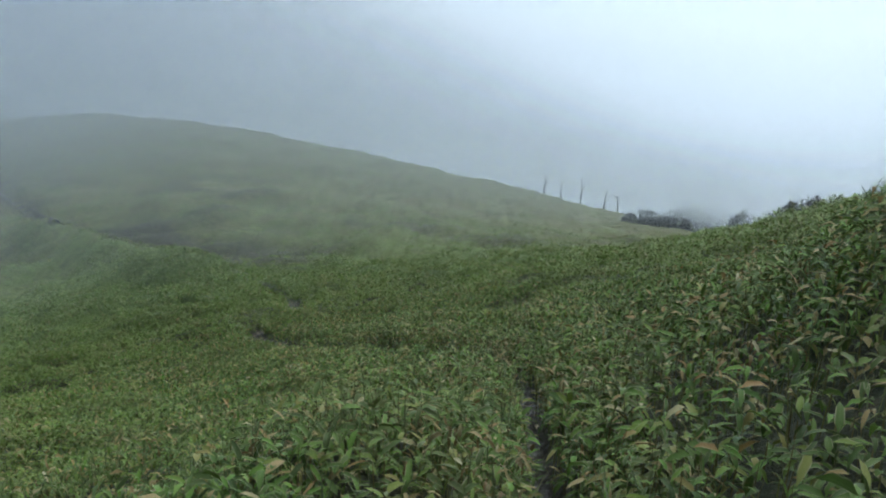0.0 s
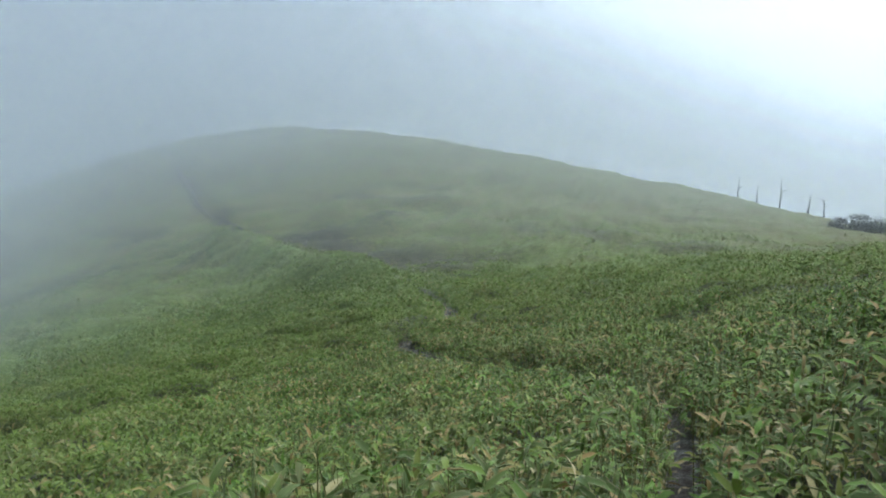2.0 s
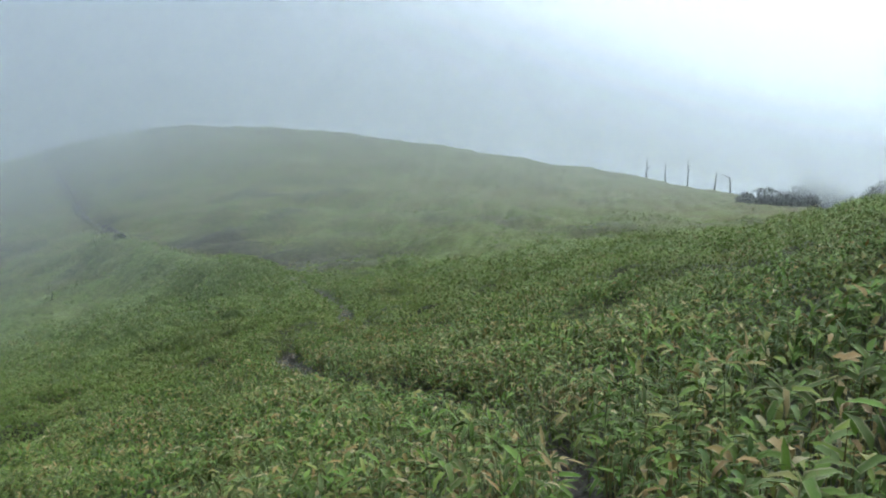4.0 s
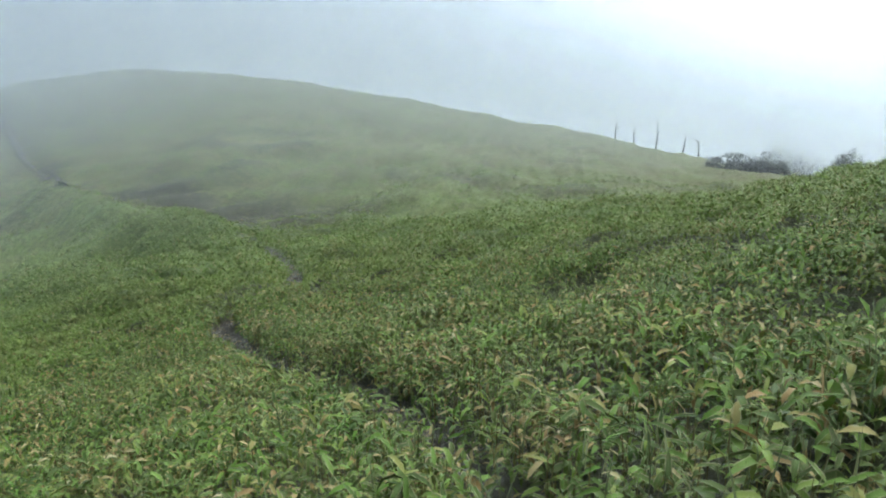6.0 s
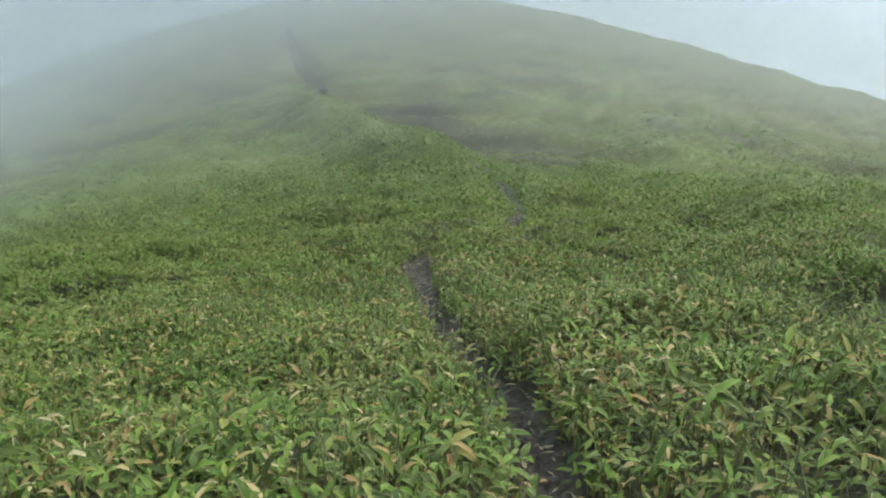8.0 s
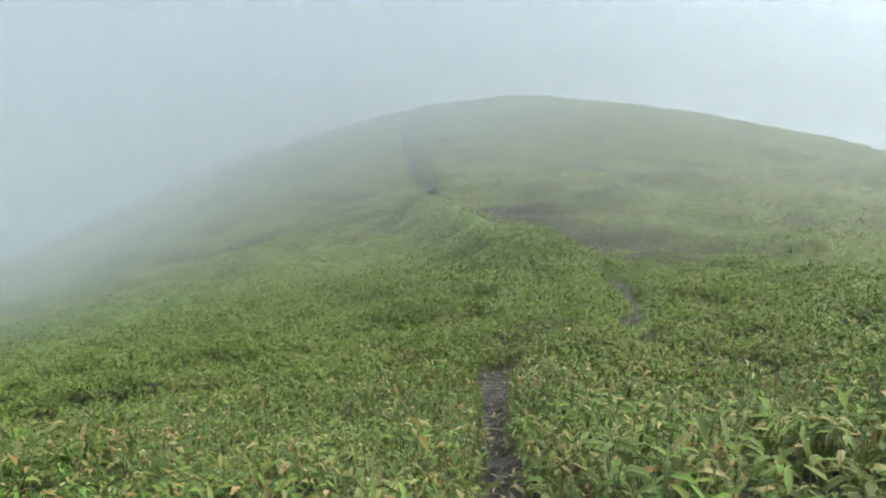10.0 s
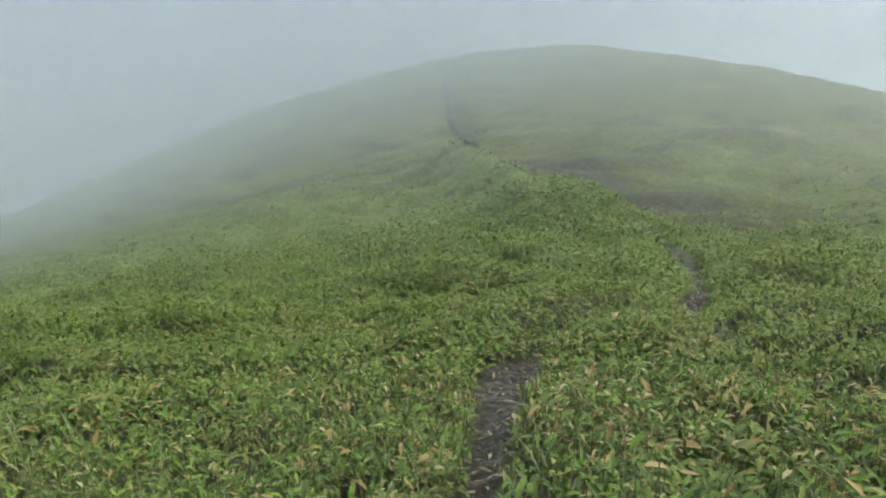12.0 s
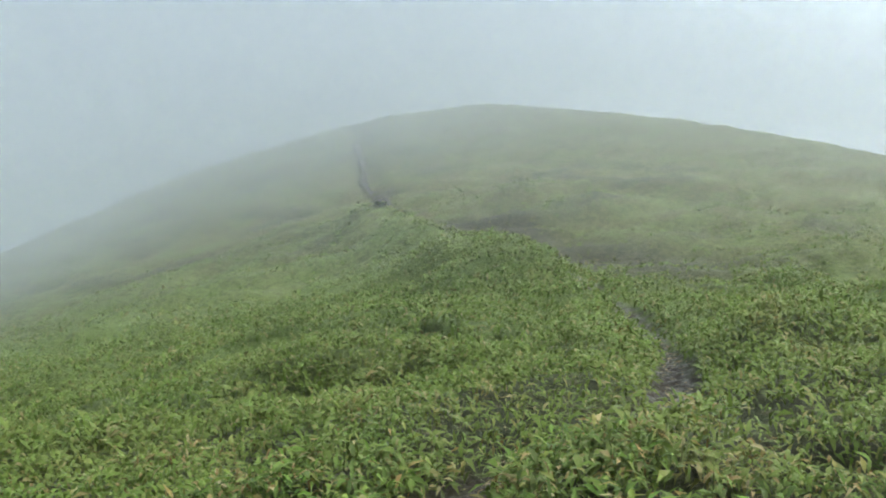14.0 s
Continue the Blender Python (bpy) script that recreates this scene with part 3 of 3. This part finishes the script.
def bushy(name, label, category, x, y, width, height, seed, trunk=0.0, clumps=26, leaf=0.16, group=""):
    """A shrub or small tree: limbs, and a crown of many small leaves in uneven clumps."""
    rng = random.Random(seed)
    nrg = np.random.default_rng(seed)
    z = height_at(x, y)
    base = tagged(new(name), label, category, group)
    base.location = (x, y, z)
    heads = []
    for i in range(clumps):
        a, r = rng.uniform(0, 6.283), math.sqrt(rng.random()) * width / 2
        top = trunk + (height - trunk) * (1 - (2 * r / width) ** 2 * 0.75)
        heads.append((math.cos(a) * r, math.sin(a) * r * 0.7, trunk + (top - trunk) * rng.uniform(0.15, 1.0)))
    bm = bmesh.new()
    limb(bm, (0, 0, -0.25), (rng.uniform(-0.2, 0.2), 0, max(trunk, height * 0.45)), 0.06 + width * 0.015, 0.04, rng, 7, 4, 0.05)
    part("trunk", bm, BARK, base)
    bm = bmesh.new()
    for hx, hy, hz in heads[::2]:
        limb(bm, (hx * 0.1, hy * 0.1, max(trunk, height * 0.3) * 0.7), (hx, hy, hz), 0.035, 0.012, rng, 5, 3, 0.06)
    part("limbs", bm, BARK, base)
    pts = []
    for hx, hy, hz in heads:
        k = 90
        q = nrg.normal(0, 1, (k, 3))
        q /= np.linalg.norm(q, axis=1)[:, None]
        q *= (nrg.random(k) ** 0.4)[:, None] * np.array([width * 0.17, width * 0.15, height * 0.17]) * rng.uniform(0.7, 1.3)
        pts.append(q + (hx, hy, hz))
    p = np.concatenate(pts)
    p = p[p[:, 2] > 0.02]
    n = len(p)
    v, f, uv, tri = leaves(nrg, p, nrg.random(n) * 6.283, nrg.normal(0.2, 0.6, n), nrg.random(n), nrg.uniform(0.7, 1.3, n) * leaf, nrg.uniform(0.4, 0.6, n) * leaf, 0)
    ob = new("crown", mesh_from("crown", v, f, SHRUB))
    ob.parent = base
    return base


def build_far_trees():
    for x, y, top, seed, stubs in ((8.05, 81.4, -13.3, 1, 4), (10.4, 81.0, -14.7, 2, 2), (11.8, 80.8, -15.1, 3, 3), (4.3, 82.0, -13.3, 4, 2), (6.1, 84.0, -14.4, 5, 1)):
        dead_tree(x, y, top - height_at(x, y), seed, stubs)
    bushy("shrub", "low dark evergreen shrub on the saddle", "shrub", 11.3, 63.0, 3.2, 1.3, 11, leaf=0.2, group="shrubs on the saddle")
    bushy("shrub", "low dark evergreen shrub on the saddle", "shrub", 13.4, 62.8, 3.0, 1.6, 12, leaf=0.2, group="shrubs on the saddle")
    for x, y, top, width, seed, label in ((21.7, 91.5, -16.9, 6.0, 13, "broad tree faint in the fog"), (25.0, 92.0, -18.3, 5.0, 14, "low tree faint in the fog")):
        bushy("tree", label, "tree", x, y, width, top - height_at(x, y), seed, 1.5, 60, 0.28)
    bushy("tree", "small rounded tree beyond the slope", "tree", 18.6, 62.0, 2.0, 2.6, 15, 0.4, 26, 0.16)
    bushy("tree", "small dark tree on the slope's edge", "tree", 14.6, 39.0, 1.9, 1.7, 16, 0.3, 26, 0.14)


# ---- single bamboo plants along the walked stretch, mud and litter on the trail ----
def single_leaf(seed):
    rng = np.random.default_rng(seed)
    v, f, uv, tri = leaves(rng, np.zeros((1, 3)), np.zeros(1), np.array([0.45]), np.array([1.1 + 0.2 * seed]), np.array([0.15 + 0.012 * seed]), np.array([0.036]), 2)
    me = mesh_from("leaf", v, f, LEAF_OWN)
    me.uv_layers.new(name="UVMap").data.foreach_set("uv", uv[tri.ravel()].ravel())
    return me


def bamboo_plant(x, y, seed, shapes):
    rng = random.Random(seed)
    z = height_at(x, y)
    plant = tagged(new("bamboo_plant"), "dwarf bamboo cane with drooping green leaves beside the trail", "bamboo grass", "bamboo plants along the trail")
    plant.location = (x, y, z)
    top = float(canopy(np.array([x]), np.array([y]))[0]) - z + 0.05
    lean = Vector((rng.uniform(-0.08, 0.08), rng.uniform(-0.08, 0.08), top))
    bm = bmesh.new()
    limb(bm, (0, 0, -0.05), lean, 0.004, 0.002, random.Random(seed), 5, 4, 0.01)
    part("cane", bm, CANE, plant)
    for i in range(12):
        s = 1.0 - 0.07 * (i // 3)
        leaf = new("leaf", shapes[rng.randrange(len(shapes))])
        leaf.parent = plant
        k = rng.uniform(0.75, 1.1)
        leaf.matrix_basis = Matrix.LocRotScale(lean * s, Euler((rng.uniform(-0.3, 0.3), rng.uniform(-0.5, 0.35), i * 2.4 + rng.uniform(-0.4, 0.4))), (k, k, k))


def build_plants():
    rng = np.random.default_rng(23)
    shapes = [single_leaf(i) for i in range(4)]
    for i in range(24):
        y = 3.2 + 0.52 * i
        tx = np.interp(y, [3.1, 5.0, 7.5, 8.8, 9.9, 11.0, 12.6, 14.5, 17.1], [0.36, 0.34, 0.36, 0.14, -0.3, -0.8, -1.7, -3.1, -5.0])
        side = -1 if i % 2 else 1
        bamboo_plant(float(tx + side * rng.uniform(0.4, 0.9)), y, 100 + i, shapes)


def on_trail(rng, n, y0, y1, reach):
    line = np.array(TRAIL)
    y = y0 + rng.random(n) * (y1 - y0)
    x = np.interp(y, line[:, 1], line[:, 0]) + rng.normal(0, reach, n)
    return x, y


def build_trail_debris():
    rng = np.random.default_rng(31)
    x, y = on_trail(rng, 1500, 8.0, 27.5, 0.14)
    z, d, a, half, far = ground_level(x, y)
    keep = d < half + 0.08
    x, y, z = x[keep], y[keep], z[keep]
    n = len(x)
    cube = np.array([(sx, sy, sz) for sx in (-1, 1) for sy in (-1, 1) for sz in (-1, 1)], float) * 0.62
    tips = np.array([(1, 0, 0), (-1, 0, 0), (0, 1, 0), (0, -1, 0), (0, 0, 1), (0, 0, -1)], float)
    form = np.concatenate([cube, tips])
    quads = [(0, 1, 3, 2), (4, 6, 7, 5), (0, 4, 5, 1), (2, 3, 7, 6), (0, 2, 6, 4), (1, 5, 7, 3)]
    tri = []
    for q, t in zip(quads, (9, 8, 11, 10, 13, 12)):
        tri += [(q[k], q[(k + 1) % 4], t) for k in range(4)]
    size = rng.gamma(1.8, 0.004, n).clip(0.004, 0.026)
    v = form[None] * size[:, None, None] * rng.uniform(0.7, 1.3, (n, 14, 1)) * np.array([1.2, 1.0, 0.6])
    v += np.stack([x, y, z + size * 0.2], 1)[:, None]
    f = np.array(tri)[None] + (np.arange(n) * 14)[:, None, None]
    tagged(new("pebbles", mesh_from("pebbles", v.reshape(-1, 3), f.reshape(-1, 3), STONE)), "wet grey pebbles in the muddy trail", "pebbles", kind="stuff")
    x, y = on_trail(rng, 700, 6.0, 27.5, 0.16)
    z = ground_level(x, y)[0]
    n = len(x)
    v, f, uv, tri = leaves(rng, np.stack([x, y, z + 0.012], 1), rng.random(n) * 6.283, rng.normal(0.1, 0.25, n), rng.normal(0.2, 0.3, n),
                           rng.uniform(0.04, 0.12, n), rng.uniform(0.01, 0.026, n), 1)
    tagged(new("leaf_litter", mesh_from("leaf_litter", v, f, STRAW)), "dry fallen bamboo leaves on the trail", "leaf litter", kind="stuff")


build_ground()
build_upper_trail()
build_bamboo()
build_undergrowth()
build_far_trees()
build_plants()
build_trail_debris()
build_fog()
